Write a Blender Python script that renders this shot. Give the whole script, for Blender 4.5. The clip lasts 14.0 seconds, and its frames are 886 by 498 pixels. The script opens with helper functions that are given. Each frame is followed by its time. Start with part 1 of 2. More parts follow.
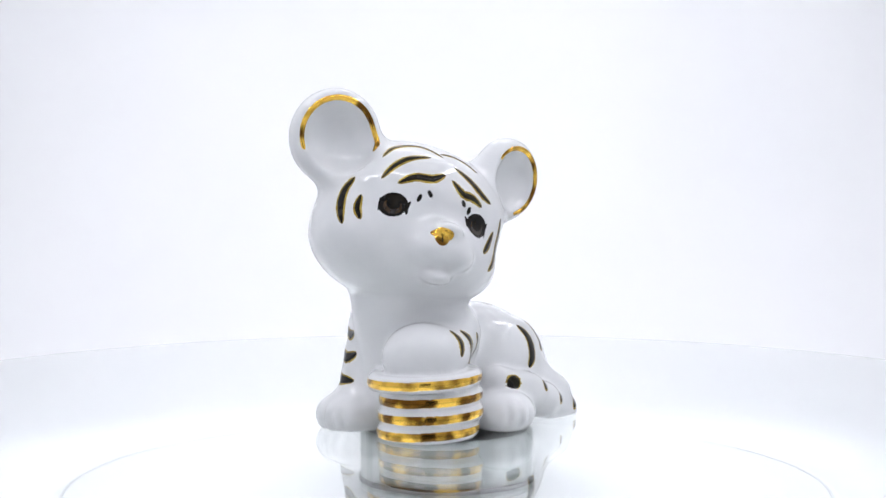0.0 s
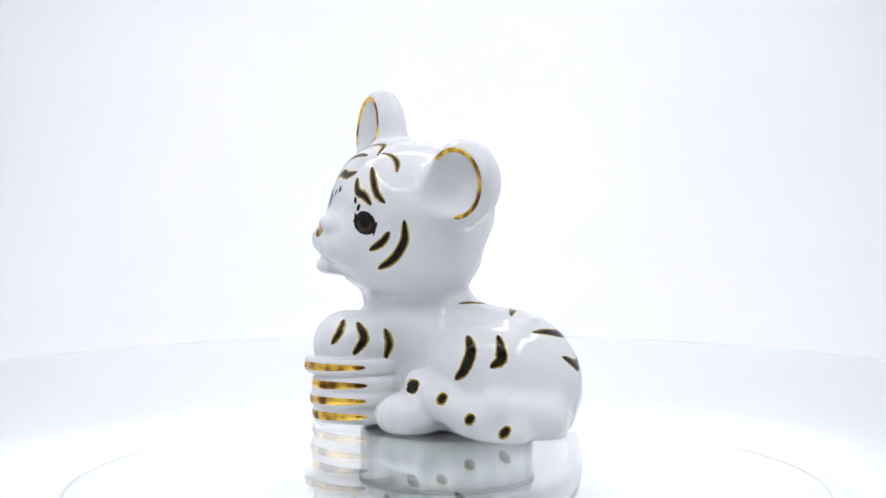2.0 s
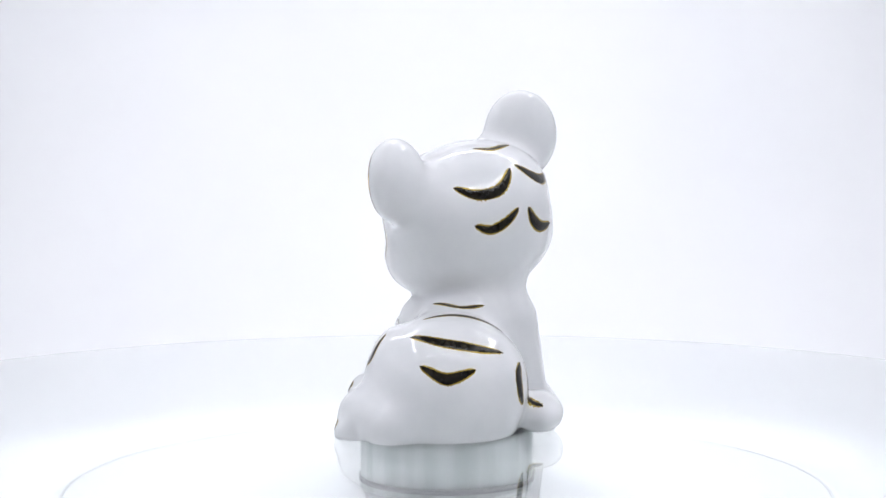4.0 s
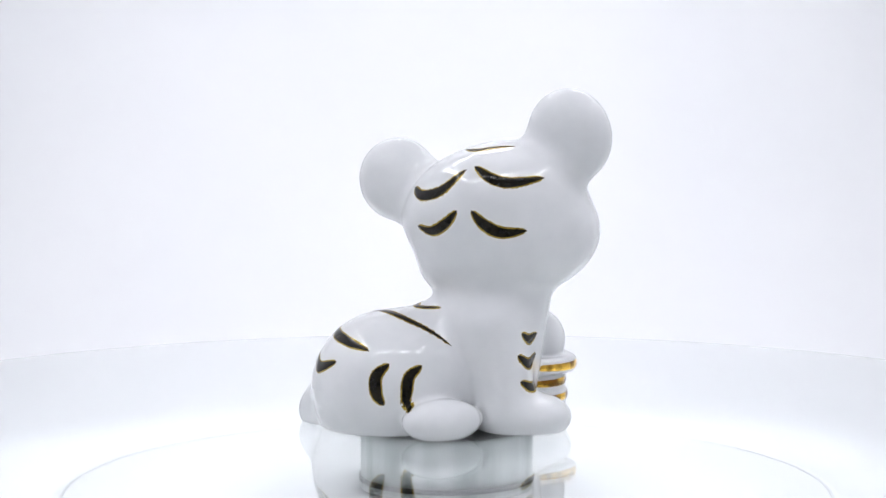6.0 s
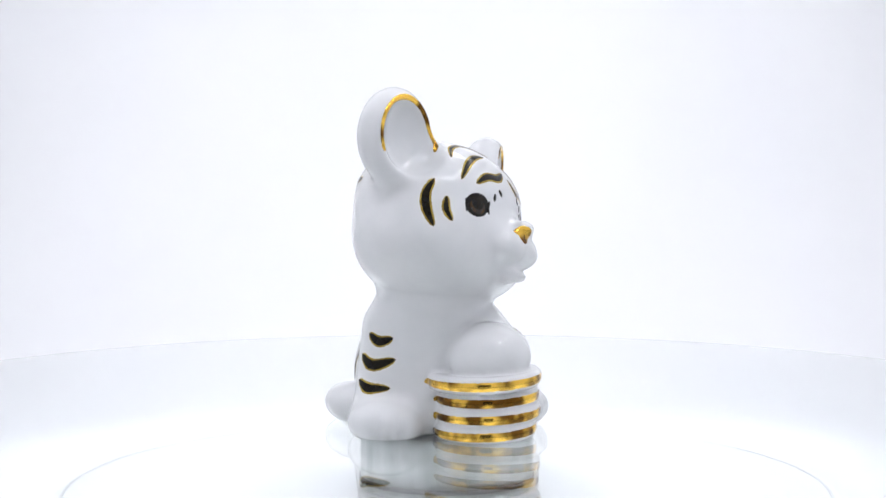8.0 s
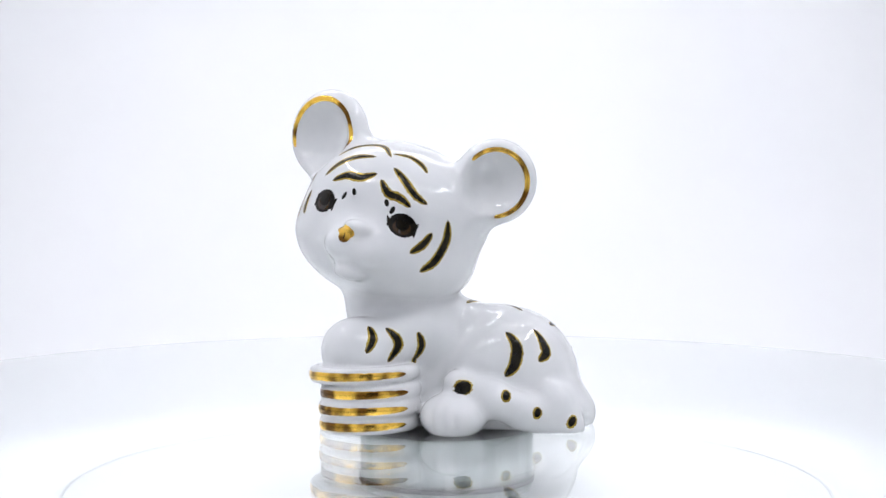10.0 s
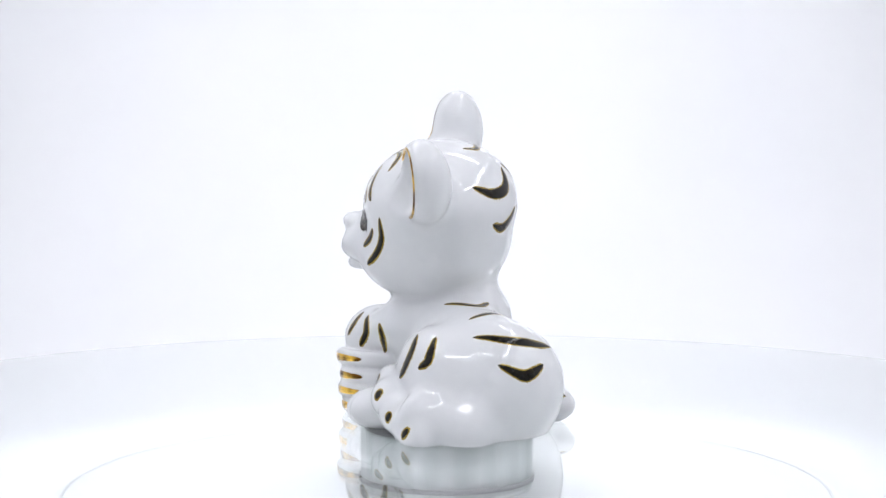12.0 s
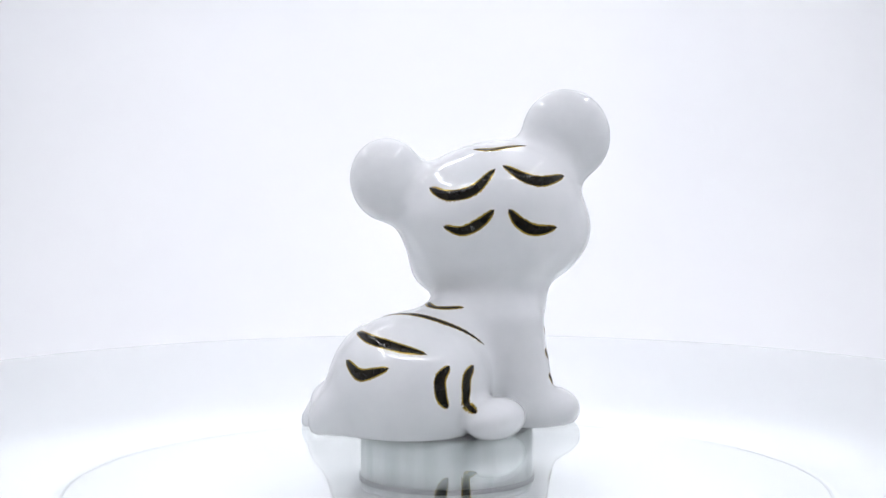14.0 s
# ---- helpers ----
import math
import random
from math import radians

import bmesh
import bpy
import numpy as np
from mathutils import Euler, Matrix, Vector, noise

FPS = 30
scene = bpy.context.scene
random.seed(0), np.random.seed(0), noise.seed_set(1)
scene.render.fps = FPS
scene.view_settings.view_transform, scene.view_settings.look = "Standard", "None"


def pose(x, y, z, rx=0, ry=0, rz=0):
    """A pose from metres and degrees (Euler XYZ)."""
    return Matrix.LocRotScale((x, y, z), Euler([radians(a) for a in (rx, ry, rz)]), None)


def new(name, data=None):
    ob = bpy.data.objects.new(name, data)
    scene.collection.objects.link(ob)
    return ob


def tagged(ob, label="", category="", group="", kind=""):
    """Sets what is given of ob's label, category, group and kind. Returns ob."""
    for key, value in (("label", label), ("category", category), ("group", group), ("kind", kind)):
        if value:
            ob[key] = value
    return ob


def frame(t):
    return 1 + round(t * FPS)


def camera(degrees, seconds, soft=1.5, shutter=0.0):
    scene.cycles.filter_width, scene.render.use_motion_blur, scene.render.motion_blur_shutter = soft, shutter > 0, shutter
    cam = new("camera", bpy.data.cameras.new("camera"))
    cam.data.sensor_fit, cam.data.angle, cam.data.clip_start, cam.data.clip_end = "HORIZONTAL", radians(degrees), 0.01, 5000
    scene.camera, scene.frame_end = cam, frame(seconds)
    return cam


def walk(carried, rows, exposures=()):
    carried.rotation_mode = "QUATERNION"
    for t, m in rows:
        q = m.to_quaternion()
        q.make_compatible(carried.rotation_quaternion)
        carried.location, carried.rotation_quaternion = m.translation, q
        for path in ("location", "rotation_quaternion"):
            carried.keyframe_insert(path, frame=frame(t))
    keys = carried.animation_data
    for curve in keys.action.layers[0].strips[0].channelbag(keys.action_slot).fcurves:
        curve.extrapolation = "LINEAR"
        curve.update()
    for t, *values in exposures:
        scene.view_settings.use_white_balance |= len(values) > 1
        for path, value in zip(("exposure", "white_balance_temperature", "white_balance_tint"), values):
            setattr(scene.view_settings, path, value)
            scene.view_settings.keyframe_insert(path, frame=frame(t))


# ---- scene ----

# ---- camera: still, about 46 cm from the figurine, a little above it ----
cam = camera(27.72, 14.0)
EYE = (-0.00096, -0.4586, 0.0787)
STAND = pose(*EYE, 90 - 4.241, 0, 0)
walk(cam, [(0.0, STAND), (14.0, STAND)],
     exposures=[(0.0, -0.06), (3.2, -0.05), (5.3, -0.12), (6.5, -0.09), (8.0, -0.05), (12.0, -0.05), (13.0, -0.09), (14.0, -0.12)])

# ---- light: white light box with led strips under its roof ----
world = bpy.data.worlds.new("world")
scene.world = world
world.use_nodes = True
world.node_tree.nodes["Background"].inputs[0].default_value = (0.9, 0.94, 1.0, 1)
world.node_tree.nodes["Background"].inputs[1].default_value = 0.10

BOX_X, BOX_BACK, BOX_FRONT, BOX_TOP, BOX_FLOOR = 0.40, 0.50, -0.43, 0.48, -0.030


# x, y, length, turn, tilt, power
STRIPS = ((0, 0.30, 0.66, 0, 7, 0.76), (0, -0.22, 0.66, 0, 0, 0.55), (-0.30, 0.04, 0.46, 90, 0, 0.45), (0.30, 0.04, 0.46, 90, 0, 0.45))


def strip_lamp(x, y, length, turn, tilt, power):
    data = bpy.data.lights.new("led_strip_light", "AREA")
    data.shape, data.size, data.size_y = "RECTANGLE", length, 0.016
    data.energy, data.color = power, (0.95, 0.94, 1.01)
    ob = new("led_strip_light", data)
    ob.matrix_world = pose(x, y, BOX_TOP - 0.026, tilt, 0, turn)
    return ob


for row in STRIPS:
    strip_lamp(*row)


# ---- materials ----
def material(name):
    m = bpy.data.materials.new(name)
    m.use_nodes = True
    n, l = m.node_tree.nodes, m.node_tree.links
    return m, n, l, n["Principled BSDF"]


def noise_mix(n, l, scale, low, high, detail=4.0, rough=0.55):
    co = n.new("ShaderNodeTexCoord")
    tex = n.new("ShaderNodeTexNoise")
    tex.inputs["Scale"].default_value, tex.inputs["Detail"].default_value = scale, detail
    tex.inputs["Roughness"].default_value = rough
    l.new(co.outputs["Object"], tex.inputs["Vector"])
    ramp = n.new("ShaderNodeValToRGB")
    ramp.color_ramp.elements[0].position, ramp.color_ramp.elements[1].position = 0.35, 0.65
    ramp.color_ramp.elements[0].color, ramp.color_ramp.elements[1].color = (*low, 1), (*high, 1)
    l.new(tex.outputs[0], ramp.inputs[0])
    return tex, ramp


def bump_from(n, l, tex, b, strength, distance):
    bump = n.new("ShaderNodeBump")
    bump.inputs["Strength"].default_value, bump.inputs["Distance"].default_value = strength, distance
    l.new(tex.outputs[0], bump.inputs["Height"])
    l.new(bump.outputs[0], b.inputs["Normal"])


def porcelain_material():
    m, n, l, b = material("white_glazed_porcelain")
    tex, ramp = noise_mix(n, l, 60, (0.735, 0.748, 0.756), (0.795, 0.80, 0.806))
    l.new(ramp.outputs[0], b.inputs["Base Color"])
    b.inputs["Roughness"].default_value = 0.035
    b.inputs["IOR"].default_value = 1.58
    wave = n.new("ShaderNodeTexNoise")
    wave.inputs["Scale"].default_value, wave.inputs["Detail"].default_value = 170, 1.0
    l.new(n["Texture Coordinate"].outputs["Object"], wave.inputs["Vector"])
    bump_from(n, l, wave, b, 0.32, 0.0007)
    return m


def paint_material():
    m, n, l, b = material("black_overglaze_paint")
    tex, ramp = noise_mix(n, l, 500, (0.004, 0.0035, 0.003), (0.012, 0.009, 0.005))
    l.new(ramp.outputs[0], b.inputs["Base Color"])
    b.inputs["Roughness"].default_value = 0.12
    b.inputs["Specular IOR Level"].default_value = 0.18
    bump_from(n, l, tex, b, 0.2, 0.0002)
    return m


def gold_material():
    m, n, l, b = material("gold_lustre_painted_reflections")
    # dark brown patches in the gold's colour imitate reflections of dark surroundings
    tex, ramp = noise_mix(n, l, 130, (0.15, 0.068, 0.010), (0.90, 0.56, 0.09), 2.0)
    l.new(ramp.outputs[0], b.inputs["Base Color"])
    ramp.color_ramp.elements[0].position, ramp.color_ramp.elements[1].position = 0.43, 0.56
    b.inputs["Metallic"].default_value = 1.0
    b.inputs["Roughness"].default_value = 0.11
    bump_from(n, l, tex, b, 0.5, 0.0006)
    return m


def rim_material():
    m, n, l, b = material("thin_gold_outline")
    tex, ramp = noise_mix(n, l, 700, (0.30, 0.19, 0.015), (0.55, 0.40, 0.07))
    l.new(ramp.outputs[0], b.inputs["Base Color"])
    b.inputs["Metallic"].default_value = 0.4
    b.inputs["Roughness"].default_value = 0.25
    return m


def iris_material():
    m, n, l, b = material("brown_painted_iris")
    tex, ramp = noise_mix(n, l, 600, (0.016, 0.008, 0.003), (0.055, 0.027, 0.007))
    l.new(ramp.outputs[0], b.inputs["Base Color"])
    b.inputs["Roughness"].default_value = 0.12
    return m


def cloth_material():
    m, n, l, b = material("white_light_box_lining")
    tex, ramp = noise_mix(n, l, 6, (0.855, 0.865, 0.88), (0.885, 0.892, 0.90), 3.0)
    l.new(ramp.outputs[0], b.inputs["Base Color"])
    b.inputs["Roughness"].default_value = 0.7
    return m


def glass_material():
    m, n, l, b = material("clear_greenish_glass")
    b.inputs["Base Color"].default_value = (0.965, 0.993, 0.988, 1)
    b.inputs["Roughness"].default_value = 0.0
    b.inputs["IOR"].default_value = 1.5
    b.inputs["Transmission Weight"].default_value = 1.0
    return m


def metal_material():
    m, n, l, b = material("aluminium_reflection_streaks")
    co = n.new("ShaderNodeTexCoord")
    mp = n.new("ShaderNodeMapping")
    # noise stretched upright: reflections on the hub painted as light and dark streaks
    mp.inputs["Scale"].default_value = (1, 1, 0.02)
    tex = n.new("ShaderNodeTexNoise")
    tex.inputs["Scale"].default_value = 150
    l.new(co.outputs["Object"], mp.inputs["Vector"])
    l.new(mp.outputs[0], tex.inputs["Vector"])
    ramp = n.new("ShaderNodeValToRGB")
    ramp.color_ramp.elements[0].color, ramp.color_ramp.elements[1].color = (0.34, 0.39, 0.38, 1), (0.68, 0.725, 0.715, 1)
    l.new(tex.outputs[0], ramp.inputs[0])
    l.new(ramp.outputs[0], b.inputs["Base Color"])
    ramp.color_ramp.elements[0].position, ramp.color_ramp.elements[1].position = 0.32, 0.68
    b.inputs["Metallic"].default_value = 1.0
    b.inputs["Roughness"].default_value = 0.34
    return m


def plain_material(name, low, high, rough, scale=80, metallic=0.0):
    m, n, l, b = material(name)
    tex, ramp = noise_mix(n, l, scale, low, high)
    l.new(ramp.outputs[0], b.inputs["Base Color"])
    b.inputs["Roughness"].default_value, b.inputs["Metallic"].default_value = rough, metallic
    bump_from(n, l, tex, b, 0.1, 0.0003)
    return m


def led_material():
    m, n, l, b = material("lit_led_chip")
    b.inputs["Base Color"].default_value = (0.9, 0.9, 0.85, 1)
    b.inputs["Emission Color"].default_value = (0.96, 0.975, 1.0, 1)
    b.inputs["Emission Strength"].default_value = 80.0
    return m


PORCELAIN, PAINT, GOLD, RIM, IRIS = porcelain_material(), paint_material(), gold_material(), rim_material(), iris_material()
CLOTH, GLASS, METAL = cloth_material(), glass_material(), metal_material()
RUBBER = plain_material("dark_rubber_ring", (0.008, 0.009, 0.009), (0.016, 0.018, 0.018), 0.6)
WHITE_PLASTIC = plain_material("white_plastic", (0.855, 0.865, 0.875), (0.88, 0.885, 0.89), 0.45)
ALLOY = plain_material("anodised_strip", (0.55, 0.56, 0.57), (0.65, 0.66, 0.67), 0.35, 200, 1.0)
LED = led_material()


# ---- mesh helpers ----
def part(name, bm, mat, parent=None, label=""):
    me = bpy.data.meshes.new(name)
    bm.to_mesh(me)
    bm.free()
    me.materials.append(mat)
    ob = new(name, me)
    if parent:
        ob.parent = parent
    if label:
        ob["label"] = label
    return ob


def lathe(profile, steps=128, closed=True):
    """A turned body from (radius, height) pairs; closed joins the last pair to the first."""
    bm = bmesh.new()
    rings = [[bm.verts.new((r * math.cos(2 * math.pi * i / steps), r * math.sin(2 * math.pi * i / steps), z))
              for i in range(steps)] for r, z in profile]
    pairs = list(zip(rings, rings[1:])) + ([(rings[-1], rings[0])] if closed else [])
    for a, b in pairs:
        for i in range(steps):
            bm.faces.new((a[i], a[(i + 1) % steps], b[(i + 1) % steps], b[i]))
    if not closed:
        bm.faces.new(list(reversed(rings[0])))
        bm.faces.new(rings[-1])
    bmesh.ops.recalc_face_normals(bm, faces=bm.faces[:])
    for f in bm.faces:
        f.smooth = len(f.verts) == 4
    return bm


def box(sx, sy, sz, bevel=0.0, at=(0, 0, 0)):
    bm = bmesh.new()
    bmesh.ops.create_cube(bm, size=1, matrix=Matrix.Translation(at) @ Matrix.Diagonal((sx, sy, sz, 1)))
    if bevel:
        bmesh.ops.bevel(bm, geom=bm.edges[:], offset=bevel, segments=2, affect="EDGES", profile=0.5)
    return bm


# ---- the light box ----
def light_box():
    t = 0.006
    # floor sheet that sweeps up into the back wall
    bm = bmesh.new()
    r = 0.25
    prof = [(BOX_FRONT, BOX_FLOOR), (BOX_BACK - r, BOX_FLOOR)]
    prof += [(BOX_BACK - r + r * math.sin(a), BOX_FLOOR + r - r * math.cos(a)) for a in [math.pi / 2 * i / 16 for i in range(1, 17)]]
    prof += [(BOX_BACK, BOX_TOP)]
    inner = [[bm.verts.new((sx, y, z)) for y, z in prof] for sx in (-BOX_X, BOX_X)]
    outer = []
    for sx in (-BOX_X, BOX_X):
        row = []
        for i, (y, z) in enumerate(prof):
            a, b = prof[max(i - 1, 0)], prof[min(i + 1, len(prof) - 1)]
            d = Vector((b[0] - a[0], b[1] - a[1])).normalized()
            row.append(bm.verts.new((sx, y + d.y * t, z - d.x * t)))
        outer.append(row)
    k = len(prof)
    for i in range(k - 1):
        bm.faces.new((inner[0][i], inner[1][i], inner[1][i + 1], inner[0][i + 1]))
        bm.faces.new((outer[0][i], outer[0][i + 1], outer[1][i + 1], outer[1][i]))
        bm.faces.new((inner[0][i], inner[0][i + 1], outer[0][i + 1], outer[0][i]))
        bm.faces.new((inner[1][i], outer[1][i], outer[1][i + 1], inner[1][i + 1]))
    bm.faces.new((inner[0][0], outer[0][0], outer[1][0], inner[1][0]))
    bm.faces.new((inner[0][-1], inner[1][-1], outer[1][-1], outer[0][-1]))
    bmesh.ops.recalc_face_normals(bm, faces=bm.faces[:])
    for f in bm.faces:
        f.smooth = True
    floor = part("backdrop", bm, CLOTH)
    tagged(floor, "seamless white sheet sweeping from floor into back wall", "backdrop", kind="structure")
    mid, depth = (BOX_BACK + BOX_FRONT) / 2, BOX_BACK - BOX_FRONT
    high = BOX_TOP - BOX_FLOOR
    for name, sx, sy, sz, at in (("wall_west", t, depth, high, (-BOX_X - t / 2 - 0.003, mid, (BOX_TOP + BOX_FLOOR) / 2)),
                                 ("wall_east", t, depth, high, (BOX_X + t / 2 + 0.003, mid, (BOX_TOP + BOX_FLOOR) / 2))):
        tagged(part(name, box(sx, sy, sz, 0, at), CLOTH), "plain white fabric side of the light box", "wall", kind="structure")
    # unseen front sheet, added to bounce light back; the lens looks through its window
    bm = bmesh.new()
    mid_z, half_x, half_z, lens = (BOX_TOP + BOX_FLOOR) / 2, BOX_X, (BOX_TOP - BOX_FLOOR) / 2, (0.09, 0.075)
    loops = []
    for y in (BOX_FRONT, BOX_FRONT - t):
        for hx, hz, cz in ((half_x, half_z, mid_z), (lens[0], lens[1], 0.076)):
            loops.append([bm.verts.new((sx * hx, y - 0.003, cz + sz * hz)) for sx, sz in ((-1, -1), (1, -1), (1, 1), (-1, 1))])
    for a, b in ((0, 1), (2, 3), (0, 2), (1, 3)):
        for i in range(4):
            k = (i + 1) % 4
            bm.faces.new((loops[a][i], loops[a][k], loops[b][k], loops[b][i]))
    bmesh.ops.recalc_face_normals(bm, faces=bm.faces[:])
    tagged(part("front_bounce_wall", bm, CLOTH), "unseen white fabric front, added to bounce light, with a lens window", "wall", kind="structure")
    tagged(part("ceiling", box(2 * BOX_X + 0.02, depth + 0.02, t, 0, (0, mid, BOX_TOP + t / 2 + 0.003)), CLOTH),
           "white fabric roof of the light box", "ceiling", kind="structure")


light_box()


def led_strip(x, y, length, turn):
    top = new("led_strip")
    tagged(top, "thin lit led strip on an aluminium profile under the roof", "led strip", "led strips of the light box")
    part("profile", box(length, 0.022, 0.008, 0.001, (0, 0, 0.004)), ALLOY, top)
    count = int(length / 0.035)
    for i in range(count):
        for side in (-0.0085, 0.0085):
            part("led_chip", box(0.004, 0.003, 0.0012, 0, ((i + 0.5) * length / count - length / 2, side, -0.0010)), LED, top)
    top.matrix_world = pose(x, y, BOX_TOP - 0.012, 0, 0, turn)


for lx, ly, ll, lt, tilt, power in STRIPS:
    led_strip(lx, ly, ll, lt)

# ---- the turntable ----
GLASS_T = 0.004
PLATE_R, HUB_R, DISC_R = 0.186, 0.0222, 0.1003


def glass_plate():
    c, r, t = 0.0007, PLATE_R, GLASS_T
    bm = lathe([(0.0001, 0), (r - c, 0), (r - c * 0.3, -c * 0.3), (r, -c), (r, -t + c), (r - c * 0.3, -t + c * 0.3), (r - c, -t), (0.0001, -t)], 192)
    for f in bm.faces:
        f.smooth = False
    ob = part("glass_plate", bm, GLASS)
    ob.visible_shadow = False
    return tagged(ob, "large round clear glass plate with a polished edge", "turntable plate")


def turntable():
    top = new("turntable_base")
    tagged(top, "low white turntable base with a turned aluminium hub", "turntable")
    r = DISC_R
    part("foot_disc", lathe([(r - 0.0015, BOX_FLOOR), (r, BOX_FLOOR + 0.001), (r, -0.0208), (r - 0.0008, -0.0198), (0.0001, -0.0198), (0.0001, BOX_FLOOR)], 160),
         WHITE_PLASTIC, top, "white plastic disc")
    # thin grey ring laid on the disc draws the line along its rim
    part("rim_line", lathe([(r - 0.0030, -0.01978), (r - 0.0022, -0.01978), (r - 0.0022, -0.01970), (r - 0.0030, -0.01970)], 160),
         ALLOY, top, "thin grey line round the disc")
    h = HUB_R
    part("hub", lathe([(0.0001, -0.0197), (h, -0.0197), (h, -0.0192), (h - 0.0005, -0.0189), (h, -0.0186), (h, -GLASS_T - 0.0012),
                       (h - 0.0006, -GLASS_T - 0.0006), (0.0001, -GLASS_T - 0.0006)], 128), METAL, top, "turned aluminium hub")
    part("rubber_ring", lathe([(h - 0.001, -0.0178), (h + 0.0004, -0.0178), (h + 0.0004, -0.0165), (h - 0.001, -0.0165)], 128),
         RUBBER, top, "dark rubber ring")
    part("pad", lathe([(0.0001, -GLASS_T - 0.0006), (h - 0.001, -GLASS_T - 0.0006), (h - 0.001, -GLASS_T - 0.00002), (0.0001, -GLASS_T - 0.00002)], 96),
         RUBBER, top, "thin dark pad under the glass")
    return top


PLATE = glass_plate()
turntable()


# ---- the tiger figurine, in millimetres: its body looks along -y, its left side is +x ----
def ell(p, c, s, yaw=0.0, pitch=0.0, roll=0.0):
    """Distance to an ellipsoid with centre c and half axes s."""
    m = np.array(Euler((radians(pitch), radians(roll), radians(yaw))).to_matrix().transposed())
    q = (p - np.array(c)) @ m.T
    s = np.array(s)
    k0 = np.linalg.norm(q / s, axis=1)
    k1 = np.linalg.norm(q / (s * s), axis=1) + 1e-9
    return np.where(k0 < 1e-6, -s.min(), k0 * (k0 - 1) / k1)


def cone(p, a, b, ra, rb):
    """Distance to a rounded bar from a to b with end radii ra and rb."""
    a, b = np.array(a, float), np.array(b, float)
    d = b - a
    h = np.clip(((p - a) @ d) / (d @ d), 0, 1)
    return np.linalg.norm(p - a - h[:, None] * d, axis=1) - (ra + (rb - ra) * h)


def coin(p, c, r, half, soft):
    q = p - np.array(c)
    q[:, 2] -= COIN_TILT * (0.866 * q[:, 0] + 0.5 * q[:, 1])
    dx, dz = np.hypot(q[:, 0], q[:, 1]) - r + soft, np.abs(q[:, 2]) - half + soft
    return np.minimum(np.maximum(dx, dz), 0) + np.hypot(np.maximum(dx, 0), np.maximum(dz, 0)) - soft


def join(a, b, k):
    h = np.clip(0.5 + 0.5 * (b - a) / k, 0, 1)
    return b + (a - b) * h - k * h * (1 - h)


def carve(a, b, k):
    return -join(-a, b, k)


HEAD_C, HEAD_YAW, HEAD_ROLL = np.array((-4.6, -11.1, 51.8)), 50.5, 15.3
HEAD_M = np.array(Euler((0, radians(HEAD_ROLL), radians(HEAD_YAW))).to_matrix())
AXIS_OFFSET = (-1.64, 0.30, 0.0)
COIN_TILT = 0.05
COINS = ((6.5, -22.2, 2.1, 12.6), (7.2, -22.2, 6.2, 12.9), (7.1, -21.9, 10.2, 12.7), (6.0, -23.1, 14.7, 14.0))


EARS = ((-1, np.array((-24.6, -0.2, 15.9)), 11.4, 6.6), (1, np.array((23.2, -1.5, 17.2)), 10.3, 6.9))


EAR_YAW = {-1: -11.0, 1: 20.0}


def ear_axes(side):
    yaw = radians(EAR_YAW[side])
    return np.array((math.cos(yaw), math.sin(yaw), 0)), np.array((math.sin(yaw), -math.cos(yaw), 0))


def head_field(p):
    q = (p - HEAD_C) @ HEAD_M
    d = ell(q, (0.1, -1.3, 4.5), (23.9, 20.0, 15.7))
    d = join(d, ell(q, (-5.5, -2.8, -6.1), (19.8, 18.4, 14.2)), 6)
    d = join(d, ell(q, (4.1, -3.8, -7.4), (19.0, 18.7, 11.8)), 6)
    d = join(d, ell(q, (0.1, -18.1, -4.7), (8.9, 9.0, 5.4)), 5)
    d = join(d, ell(q, (-3.6, -23.2, -6.3), (4.4, 3.9, 3.4)), 2)
    d = join(d, ell(q, (3.6, -23.5, -6.3), (4.4, 4.1, 3.4)), 2)
    d = join(d, ell(q, (-0.2, -23.4, -12.2), (3.9, 3.6, 1.7)), 2.5)
    d = join(d, ell(q, (0.0, -25.3, -0.4), (3.2, 2.3, 1.7)), 2.2)
    for side, c, r, deep in EARS:
        along, out = ear_axes(side)
        d = join(d, ell(q, c, (r, deep, r * 1.05), EAR_YAW[side]), 5)
        d = carve(d, ell(q, c + out * (deep + 0.8) + np.array((0, 0, 0.4)), (r * 0.84, 7.5, r * 0.88), EAR_YAW[side]), 1.4)
    return d


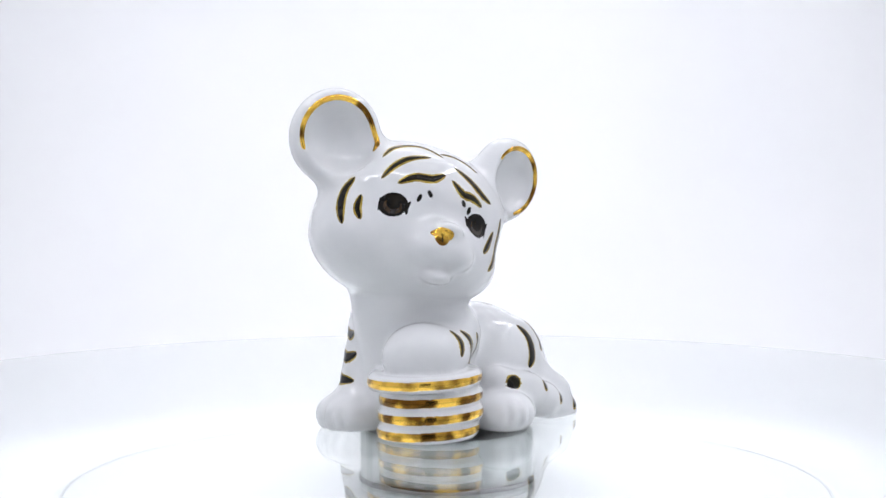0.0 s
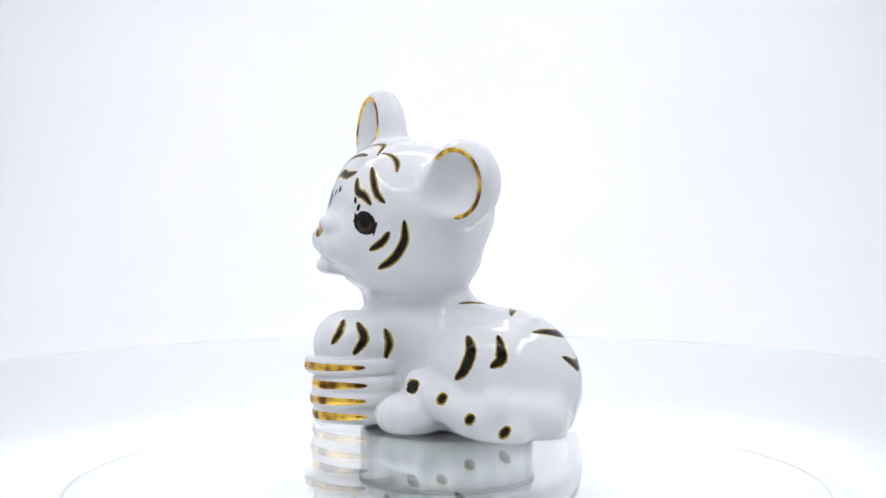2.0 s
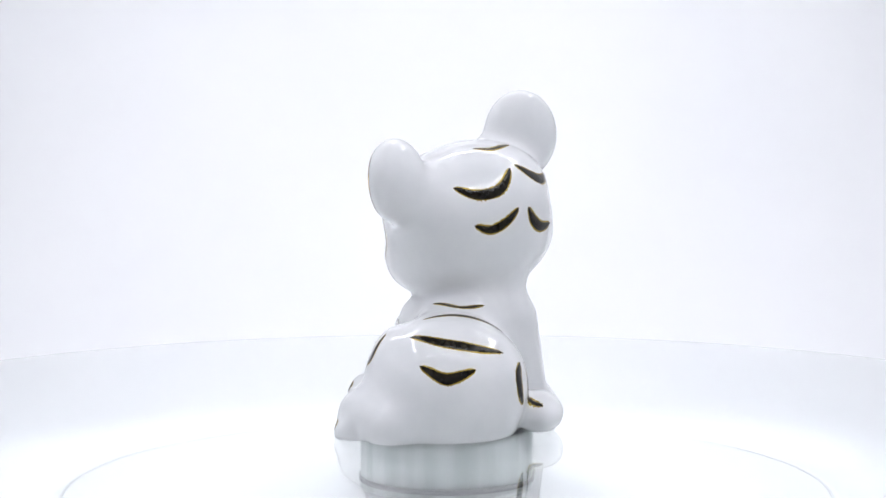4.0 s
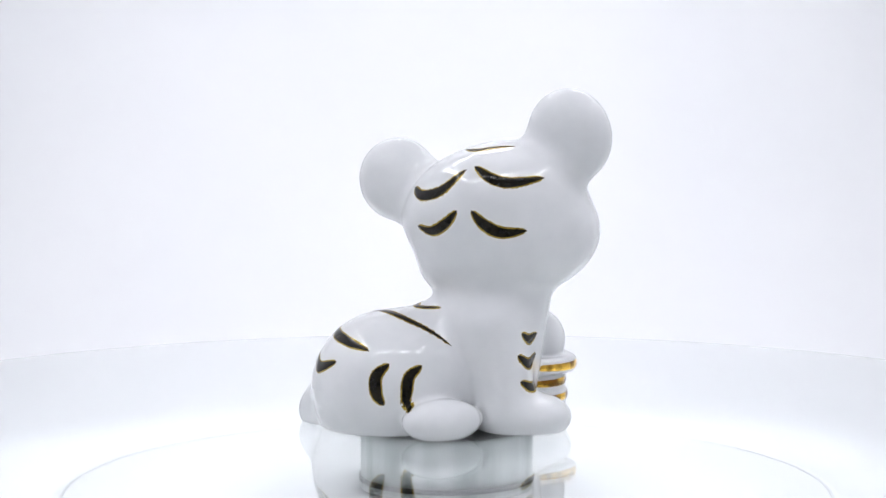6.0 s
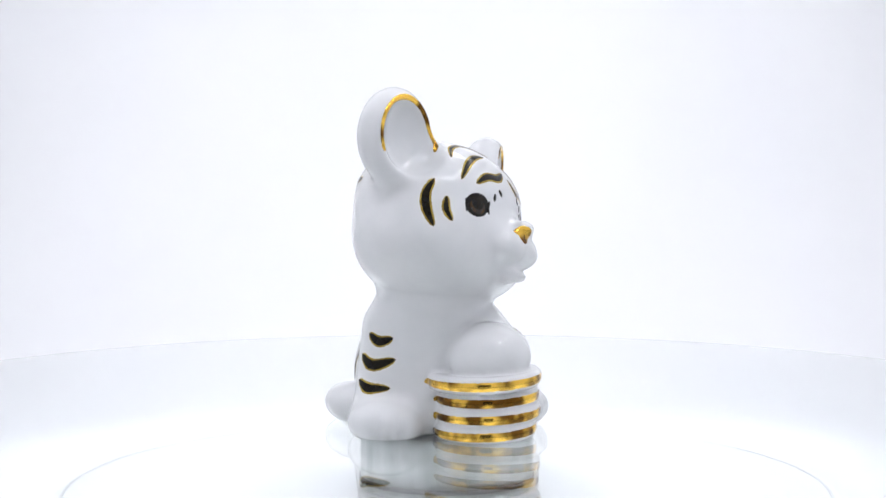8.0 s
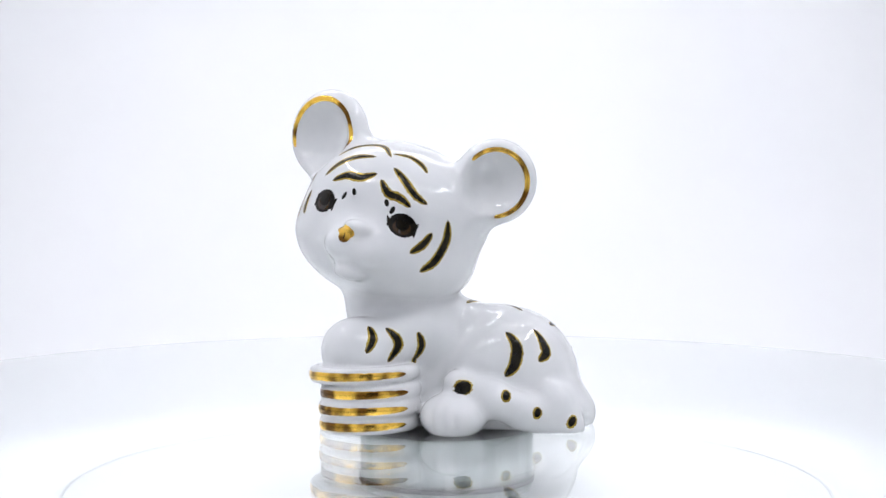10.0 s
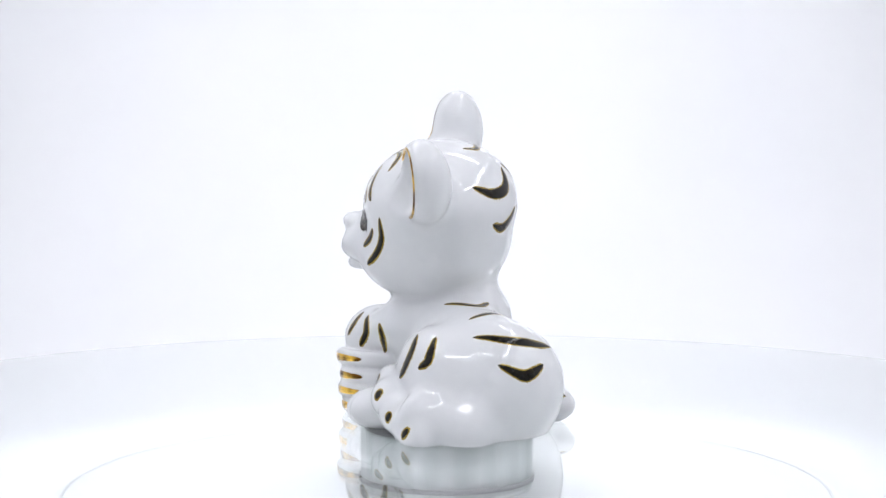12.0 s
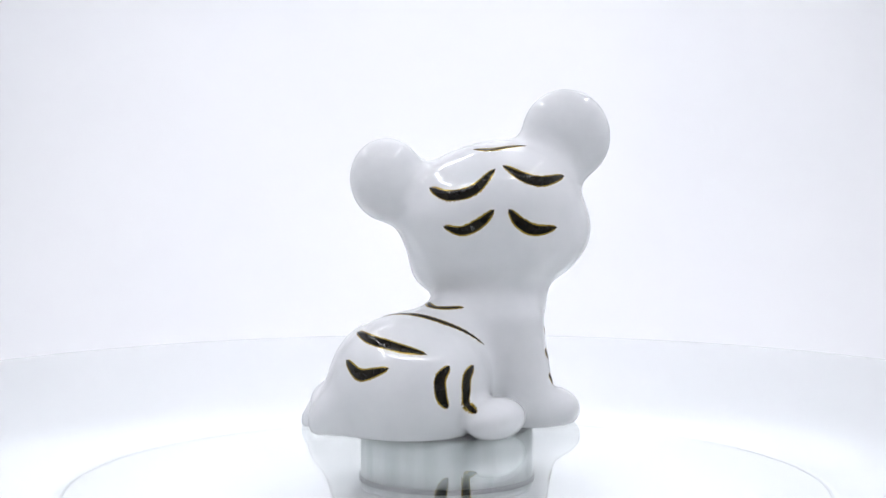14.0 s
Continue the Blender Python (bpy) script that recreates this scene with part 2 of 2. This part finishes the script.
def body_field(p):
    d = ell(p, (1.1, 17.1, 9.7), (19.5, 17.9, 18.3))
    d = join(d, cone(p, (-5.1, -12.2, 35.3), (-3.0, -7.8, 10.1), 13.5, 14.4), 5)
    d = join(d, cone(p, (-1.0, -1.2, 21.4), (1.1, 14.0, 13.1), 11.8, 15.0), 7)
    # haunches and hind paws
    d = join(d, ell(p, (13.5, 12.9, 11.6), (7.2, 14.6, 14.2)), 4)
    d = join(d, ell(p, (-10.8, 14.9, 12.4), (7.6, 14.2, 11.6)), 4)
    d = join(d, ell(p, (-21.6, 8.8, 4.5), (6.5, 10.6, 5.3), 10.0), 3)
    d = join(d, ell(p, (17.9, -3.5, 4.5), (8.4, 10.0, 5.9), 55.0), 2.5)
    # right fore leg and paw
    d = join(d, cone(p, (-14.4, -7.9, 25.7), (-16.6, -9.7, 6.1), 7.2, 7.6), 4)
    d = join(d, ell(p, (-16.7, -15.4, 3.4), (9.9, 11.3, 6.4), -8.0), 3)
    # toes, parted by shallow grooves
    for x, y, yaw, half in ((-21.6, 8.6, 10, 10.6), (18.0, -3.5, 55, 10.0), (-16.7, -15.4, -8, 11.3)):
        f = np.array((math.sin(radians(yaw)), -math.cos(radians(yaw)), 0))
        g = np.array((math.cos(radians(yaw)), math.sin(radians(yaw)), 0))
        for k in (-3.4, -0.2, 3.0):
            side = math.sqrt(1 - (k / 8.5) ** 2) * half
            line = [np.array((x, y, z)) + f * (side * out + 0.35) + g * k for z, out in ((0.5, 0.86), (4.5, 1.0), (8.5, 0.86), (11, 0.55))]
            for a, b in zip(line, line[1:]):
                d = carve(d, cone(p, a, b, 0.6, 0.6), 1.3)
    # left arm with its fist on the coins
    d = join(d, cone(p, (7.4, -10.7, 24.6), (10.7, -20.7, 21.0), 7.5, 5.9), 4)
    d = join(d, ell(p, (6.7, -25.6, 20.0), (10.3, 8.8, 8.5)), 3)
    # tail curling forward on to the left hind paw
    d = join(d, cone(p, (13.5, 29.1, 3.1), (21.9, 21.4, 6.0), 6.6, 5.3), 5)
    d = join(d, cone(p, (23.2, 24.2, 1.3), (22.8, 12.5, 5.4), 4.8, 4.2), 2)
    d = join(d, cone(p, (22.7, 12.5, 5.4), (21.5, 5.5, 8.5), 4.3, 4.5), 2)
    d = join(d, cone(p, (21.3, 5.7, 8.5), (16.6, -2.3, 12.1), 4.3, 3.6), 2)
    for x, y, z, r in COINS:
        d = join(d, coin(p, (x, y, z), r, 2.1, 1.5), 0.7)
    return d


def field(p):
    d = join(body_field(p), head_field(p), 2.4)
    return np.maximum(d, -p[:, 2])


def slope(p, e=0.05):
    g = np.stack([field(p + o) - field(p - o) for o in np.eye(3) * e], 1)
    return g / (np.linalg.norm(g, axis=1, keepdims=True) + 1e-9)


def settle(p, rounds=4, lift=0.0):
    """Moves points on to the surface, or lift millimetres above it."""
    for _ in range(rounds):
        p = p - slope(p) * (field(p) - lift)[:, None]
    return p


def skin(low, high, step):
    """Surface nets over the field: vertices and quads."""
    axes = [np.arange(a, b + step, step) for a, b in zip(low, high)]
    n = [len(a) for a in axes]
    grid = np.stack(np.meshgrid(*axes, indexing="ij"), -1).reshape(-1, 3)
    val = np.concatenate([field(g) for g in np.array_split(grid, 24)]).reshape(n)
    neg = val < 0
    corners = [(i, j, k) for i in (0, 1) for j in (0, 1) for k in (0, 1)]
    cut = lambda a, o: a[o[0]:n[0] - 1 + o[0], o[1]:n[1] - 1 + o[1], o[2]:n[2] - 1 + o[2]]
    total = sum(cut(neg, o).astype(int) for o in corners)
    cells = np.argwhere((total > 0) & (total < 8))
    number = -np.ones([k - 1 for k in n], int)
    number[tuple(cells.T)] = np.arange(len(cells))
    acc, cnt = np.zeros((len(cells), 3)), np.zeros(len(cells))
    for o in corners:
        for ax in range(3):
            if o[ax]:
                continue
            e = list(o)
            e[ax] = 1
            va, vb = val[tuple((cells + o).T)], val[tuple((cells + e).T)]
            hit = (va < 0) != (vb < 0)
            f = np.where(hit, va / np.where(hit, va - vb, 1), 0)
            pt = np.array(o) + np.eye(3)[ax] * f[:, None]
            acc += pt * hit[:, None]
            cnt += hit
    verts = np.array(low) + (cells + acc / cnt[:, None]) * step
    quads = []
    for ax in range(3):
        u, v = (ax + 1) % 3, (ax + 2) % 3
        sl0, sl1 = [slice(1, -1)] * 3, [slice(1, -1)] * 3
        sl0[ax], sl1[ax] = slice(0, -1), slice(1, None)
        a, b = neg[tuple(sl0)], neg[tuple(sl1)]
        for flip in (False, True):
            at = np.argwhere((~a & b) if flip else (a & ~b))
            off = np.ones(3, int)
            off[ax] = 0
            base = at + off
            eu, ev = np.eye(3, dtype=int)[u], np.eye(3, dtype=int)[v]
            q = [number[tuple((base - d).T)] for d in (eu + ev, ev, 0 * eu, eu)]
            quads.append(np.stack(q[::-1] if flip else q, 1))
    return verts, np.concatenate(quads)


def bend(points, count):
    """A smooth line through the points (Catmull-Rom), evenly shared out."""
    p = np.array(points, float)
    if len(p) == 2:
        return p[0] + (p[1] - p[0]) * np.linspace(0, 1, count)[:, None]
    e = np.vstack([2 * p[0] - p[1], p, 2 * p[-1] - p[-2]])
    s = np.linspace(0, len(p) - 1 - 1e-6, count)
    i = s.astype(int)
    f = (s - i)[:, None]
    a, b, c, d = e[i], e[i + 1], e[i + 2], e[i + 3]
    return 0.5 * (2 * b + (c - a) * f + (2 * a - 5 * b + 4 * c - d) * f ** 2 + (3 * b - a - 3 * c + d) * f ** 3)


class Figurine:
    def __init__(self):
        self.verts, self.faces, self.mats = [], [], []
        self.count = 0

    def add(self, verts, faces, mat):
        self.verts.append(np.asarray(verts))
        self.faces.append(np.asarray(faces) + self.count)
        self.mats.append(np.full(len(faces), mat))
        self.count += len(verts)

    def ribbon(self, points, width, mat, lift, taper=0.6, blunt=0.0, across=5, count=22):
        line = settle(bend(points, count))
        nor = slope(line)
        tan = np.gradient(line, axis=0)
        side = np.cross(nor, tan)
        side /= np.linalg.norm(side, axis=1, keepdims=True) + 1e-9
        s = np.linspace(0, 1, count)
        prof = blunt + (1 - blunt) * np.sin(math.pi * np.clip(s, 0.0, 1)) ** taper
        prof = np.clip(prof, 0.06, None) * width / 2
        k = np.linspace(-1, 1, across)
        pts = line[:, None, :] + side[:, None, :] * (prof[:, None] * k)[:, :, None]
        flat = settle(pts.reshape(-1, 3), 3)
        up = lift * np.sqrt(np.clip(1 - (np.abs(k) ** 3), 0, 1))
        up = np.tile(up, count) - 0.02
        flat = flat + slope(flat) * up[:, None]
        q = [(i * across + j, i * across + j + 1, (i + 1) * across + j + 1, (i + 1) * across + j)
             for i in range(count - 1) for j in range(across - 1)]
        self.add(flat, [f[::-1] for f in q], mat)

    def stripe(self, width, *points):
        """A painted stripe: black with a thin gold outline."""
        self.ribbon(points, width * 1.42 + 1.05, 3, 0.06, 0.45)
        self.ribbon(points, width * 1.42 + 0.1, 1, 0.12, 0.55)

    def patch(self, at, ru, rv, turn, mat, lift, rings=5, steps=24, up=(0, 0, 1), base=-0.02):
        """A painted spot lying on the surface round at."""
        c = settle(np.array([at], float))
        n = slope(c)[0]
        u = np.cross(np.array(up, float), n)
        u /= np.linalg.norm(u)
        v = np.cross(n, u)
        a = radians(turn)
        u, v = u * math.cos(a) + v * math.sin(a), v * math.cos(a) - u * math.sin(a)
        pts, faces = [c[0]], []
        for i in range(1, rings + 1):
            for j in range(steps):
                w = 2 * math.pi * j / steps
                pts.append(c[0] + (u * ru * math.cos(w) + v * rv * math.sin(w)) * i / rings)
        p = settle(np.array(pts), 4)
        rad = np.array([0.0] + [i / rings for i in range(1, rings + 1) for _ in range(steps)])
        p = p + slope(p) * (lift * np.sqrt(np.clip(1 - rad ** 4, 0, 1)) + base)[:, None]
        for j in range(steps):
            k = (j + 1) % steps
            faces.append((0, 1 + j, 1 + k, 1 + k))
            for i in range(rings - 1):
                b, d = 1 + i * steps, 1 + (i + 1) * steps
                faces.append((b + j, d + j, d + k, b + k))
        self.add(p, faces, mat)

    def spot(self, at, ru, rv, turn=0):
        self.patch(at, ru + 0.4, rv + 0.4, turn, 3, 0.05)
        self.patch(at, ru, rv, turn, 1, 0.11)

    def eye(self, at, side):
        """A painted eye: dark almond with lashes at both corners, brown iris, small dark pupil."""
        m = HEAD_M
        c = np.array(at, float)
        tilt = 12 * -side + 4
        self.patch(c, 3.9, 3.2, tilt, 1, 0.08, up=m[:, 2])
        self.patch(c - m[:, 2] * 0.45, 2.3, 1.9, 0, 4, 0.02, up=m[:, 2], base=0.07)
        self.patch(c + m[:, 2] * 0.35, 1.75, 1.6, 0, 1, 0.02, up=m[:, 2], base=0.11)
        for s in (-1, 1):
            a = c + m[:, 0] * s * 3.3
            self.ribbon([a + m[:, 2] * 1.6 + m[:, 0] * s * 0.9, a + m[:, 0] * s * 0.2, a - m[:, 2] * 2.1 + m[:, 0] * s * 0.5], 1.2, 1, 0.09, count=12)

    def nose(self, at):
        m, c = HEAD_M, np.array(at, float)
        self.patch(c + m[:, 2] * 0.5, 3.1, 1.7, 0, 2, 0.2, up=m[:, 2])
        self.patch(c - m[:, 2] * 0.6, 1.9, 2.0, 0, 2, 0.2, up=m[:, 2])
        self.ribbon([c + m[:, 2] * 0.2, c - m[:, 2] * 1.2, c - m[:, 2] * 1.9], 0.7, 1, 0.23, count=10)

    def finish(self):
        v = (np.concatenate(self.verts) + np.array(AXIS_OFFSET)) * 0.001
        f = np.concatenate(self.faces)
        mats = np.concatenate(self.mats)
        me = bpy.data.meshes.new("tiger_figurine")
        me.from_pydata(v.tolist(), [], [tuple(dict.fromkeys(q)) for q in f.tolist()])
        for m in (PORCELAIN, PAINT, GOLD, RIM, IRIS):
            me.materials.append(m)
        me.polygons.foreach_set("material_index", mats.astype(np.int32))
        me.polygons.foreach_set("use_smooth", np.ones(len(mats), bool))
        me.update()
        return new("tiger_figurine", me)


def head_point(x, y, z):
    """A place given in the head's own axes."""
    return HEAD_C + HEAD_M @ np.array((x, y, z), float)


def tiger():
    t = Figurine()
    verts, quads = skin((-40, -46, -1.2), (44, 44, 94), 0.9)
    verts = settle(verts, 2)
    t.add(verts, quads, 0)
    # gold rims of the coins and ears
    for i, (x, y, z, r) in enumerate(COINS):
        arc = [(x + r * math.cos(radians(a)), y + r * math.sin(radians(a)),
                z + COIN_TILT * r * math.cos(radians(a - 30))) for a in range(160, 391, 10)]
        t.ribbon(arc, 2.3, 2, 0.15, 0.35, 0.2, count=48)
    for side, c, r, deep in EARS:
        along, out = ear_axes(side)
        arc = []
        for i in range(25):
            w = radians(-10 + 225 * i / 24 if side < 0 else -75 + 225 * i / 24)
            arc.append(head_point(*(c + along * (r * 0.84 * math.cos(w)) + out * (deep - 1.4) + np.array((0, 0, r * 0.88 * math.sin(w))))))
        t.ribbon(arc, 2.1, 2, 0.14, 0.3, 0.25, count=56)
    # STRIPES
    t.stripe(0.8, (-3.3, -27.3, 68.6), (-2.1, -22.4, 70.9), (2.2, -17.4, 71.0), (8.1, -16.8, 68.3))
    t.stripe(0.7, (6.9, -16.1, 69.2), (8.8, -12.2, 68.4), (11.6, -9.9, 66.4), (13.8, -9.2, 64.4))
    t.stripe(1.1, (-1.7, -31.4, 63.6), (0.8, -27.7, 67.0), (3.2, -23.9, 68.4), (6.4, -20.1, 68.4))
    t.stripe(1.5, (2.2, -30.4, 62.6), (5.6, -27.3, 63.9), (8.9, -24.6, 63.4), (10.8, -21.1, 64.4))
    t.stripe(1.2, (11.2, -17.0, 65.9), (14.2, -15.4, 63.1), (16.9, -13.3, 59.3), (18.1, -10.5, 56.9))
    t.stripe(1.4, (12.2, -20.6, 63.1), (14.5, -19.5, 59.8), (16.1, -17.0, 58.6), (17.4, -14.5, 56.3))
    t.stripe(1.7, (-8.3, -31.8, 63.9), (-10.7, -33.5, 60.5), (-10.8, -35.1, 56.7), (-9.5, -36.6, 52.8))
    t.stripe(1.2, (-5.7, -33.9, 59.9), (-6.1, -35.7, 57.1), (-4.9, -36.1, 54.0))
    t.stripe(1.6, (18.4, -5.3, 53.1), (17.7, -5.6, 47.8), (18.0, -8.5, 43.1), (18.2, -12.6, 40.5))
    t.stripe(1.3, (18.2, -9.3, 50.0), (18.0, -11.5, 47.2), (18.0, -15.0, 45.1))
    t.patch((7.2, -28.6, 59.0), 1.15, 0.55, 60, 1, 0.1)
    t.patch((9.0, -26.5, 59.9), 1.0, 0.6, 110, 1, 0.1)
    t.patch((14.9, -19.9, 57.4), 1.0, 0.6, 105, 1, 0.1)
    t.patch((15.7, -18.7, 55.6), 1.1, 0.6, 60, 1, 0.1)
    t.eye((2.0, -32.3, 57.5), -1)
    t.eye((16.4, -16.4, 51.8), 1)
    t.nose((13.8, -29.8, 50.1))
    t.stripe(1.3, (13.3, -24.1, 27.3), (16.2, -23.9, 24.1), (16.9, -25.8, 20.7))
    t.stripe(1.6, (14.0, -20.0, 26.5), (16.0, -17.3, 22.6), (16.3, -20.2, 18.2))
    t.stripe(1.3, (15.0, -12.0, 25.3), (14.5, -11.0, 21.5), (13.3, -12.6, 17.3))
    t.spot((20.9, -2.2, 11.6), 2.5, 2.0, 30)
    t.spot((25.7, 7.4, 10.0), 1.5, 1.1, 60)
    t.spot((27.2, 15.1, 5.6), 1.4, 1.0, 60)
    t.spot((27.5, 24.1, 3.0), 1.7, 1.0, 50)
    t.stripe(2.2, (16.4, 10.6, 24.6), (19.1, 12.5, 21.2), (20.6, 11.4, 16.8), (20.7, 8.8, 14.0))
    t.stripe(2.0, (15.6, 18.3, 24.9), (18.3, 20.1, 21.1), (19.3, 20.2, 19.1), (20.4, 17.8, 17.4))
    t.stripe(0.9, (4.9, 3.9, 30.9), (-1.8, 8.8, 30.7), (-8.1, 4.4, 30.6))
    t.stripe(1.4, (6.5, 18.6, 28.6), (-0.6, 16.8, 29.5), (-7.6, 13.2, 27.9), (-14.1, 3.9, 21.7))
    t.stripe(2.0, (9.3, 25.0, 25.0), (1.6, 28.8, 24.2), (-5.9, 28.4, 23.0), (-13.4, 24.9, 21.2))
    t.stripe(2.2, (6.5, 32.0, 19.0), (1.0, 33.9, 16.3), (-2.1, 33.7, 16.4), (-7.0, 31.4, 18.0))
    t.stripe(2.2, (-0.4, 8.8, 60.7), (-6.4, 8.9, 58.9), (-12.2, 5.6, 60.3), (-14.5, -0.0, 65.4))
    t.stripe(2.0, (-5.8, 9.8, 51.3), (-10.2, 7.7, 50.1), (-14.0, 5.4, 52.2), (-16.7, 3.2, 55.5))
    t.stripe(1.0, (-4.8, -3.2, 70.1), (-9.9, -4.8, 70.1), (-14.1, -13.0, 71.1))
    t.stripe(2.2, (-15.4, -1.8, 66.3), (-19.9, -4.2, 63.5), (-22.7, -8.8, 62.4), (-23.1, -17.2, 63.5))
    t.stripe(2.2, (-19.0, 0.4, 55.6), (-20.6, -2.2, 52.2), (-22.4, -6.2, 50.2), (-24.7, -12.0, 50.7))
    t.stripe(2.3, (-17.2, 20.9, 18.4), (-17.1, 24.2, 15.6), (-17.7, 24.4, 11.4), (-18.0, 22.6, 8.4))
    t.stripe(2.2, (-18.1, 12.8, 17.8), (-18.9, 16.4, 15.2), (-19.3, 17.2, 11.0), (-23.1, 18.2, 7.3))
    t.stripe(1.8, (-20.6, -12.2, 25.0), (-18.6, -14.9, 23.2), (-15.6, -18.1, 24.3))
    t.stripe(2.0, (-22.1, -10.6, 19.7), (-20.2, -14.3, 17.3), (-15.0, -18.1, 19.0))
    t.stripe(1.8, (-23.0, -11.0, 13.3), (-21.4, -14.5, 11.6), (-16.3, -17.3, 11.7))
    # END
    ob = t.finish()
    return tagged(ob, "small white porcelain tiger cub figurine with black stripes and gold trim", "figurine")


TIGER = tiger()


# ---- what turns ----
def motions():
    speed, rest = 36.18, 30.0
    # seconds and degrees gained on an even turn; one sudden jerk between 7.5 and 7.6 s
    gains = ((0, -5.6), (0.4, -1.8), (0.8, 1.8), (1.2, 4.6), (1.6, 6.7), (2, 8.0), (2.4, 8.4), (2.8, 8.5), (3.2, 8.7),
             (3.7, 8.8), (4.25, 8.5), (4.8, 7.8), (5.3, 6.7), (5.7, 5.3), (6.1, 3.8), (6.5, 2.3), (6.9, 0.9), (7.2,
             -0.1), (7.3, -0.6), (7.4, -1.0), (7.5, -1.2), (7.6, 26.2), (7.7, 26.6), (7.8, 27.0), (7.9, 27.8), (8.3,
             29.3), (8.7, 31.6), (9.2, 34.8), (9.75, 38.7), (10.3, 42.1), (10.8, 44.2), (11.2, 45.1), (11.6, 45.3), (12,
             45.4), (12.4, 45.5), (12.8, 45.4), (13.2, 45.1), (13.6, 44.6), (14, 43.9))
    rows = [(t, -(speed * t + gain + rest)) for t, gain in gains]
    for ob, high in ((TIGER, 0.00002), (PLATE, 0.0)):
        walk(ob, [(t, pose(0, 0, high, 0, 0, a)) for t, a in rows])


motions()
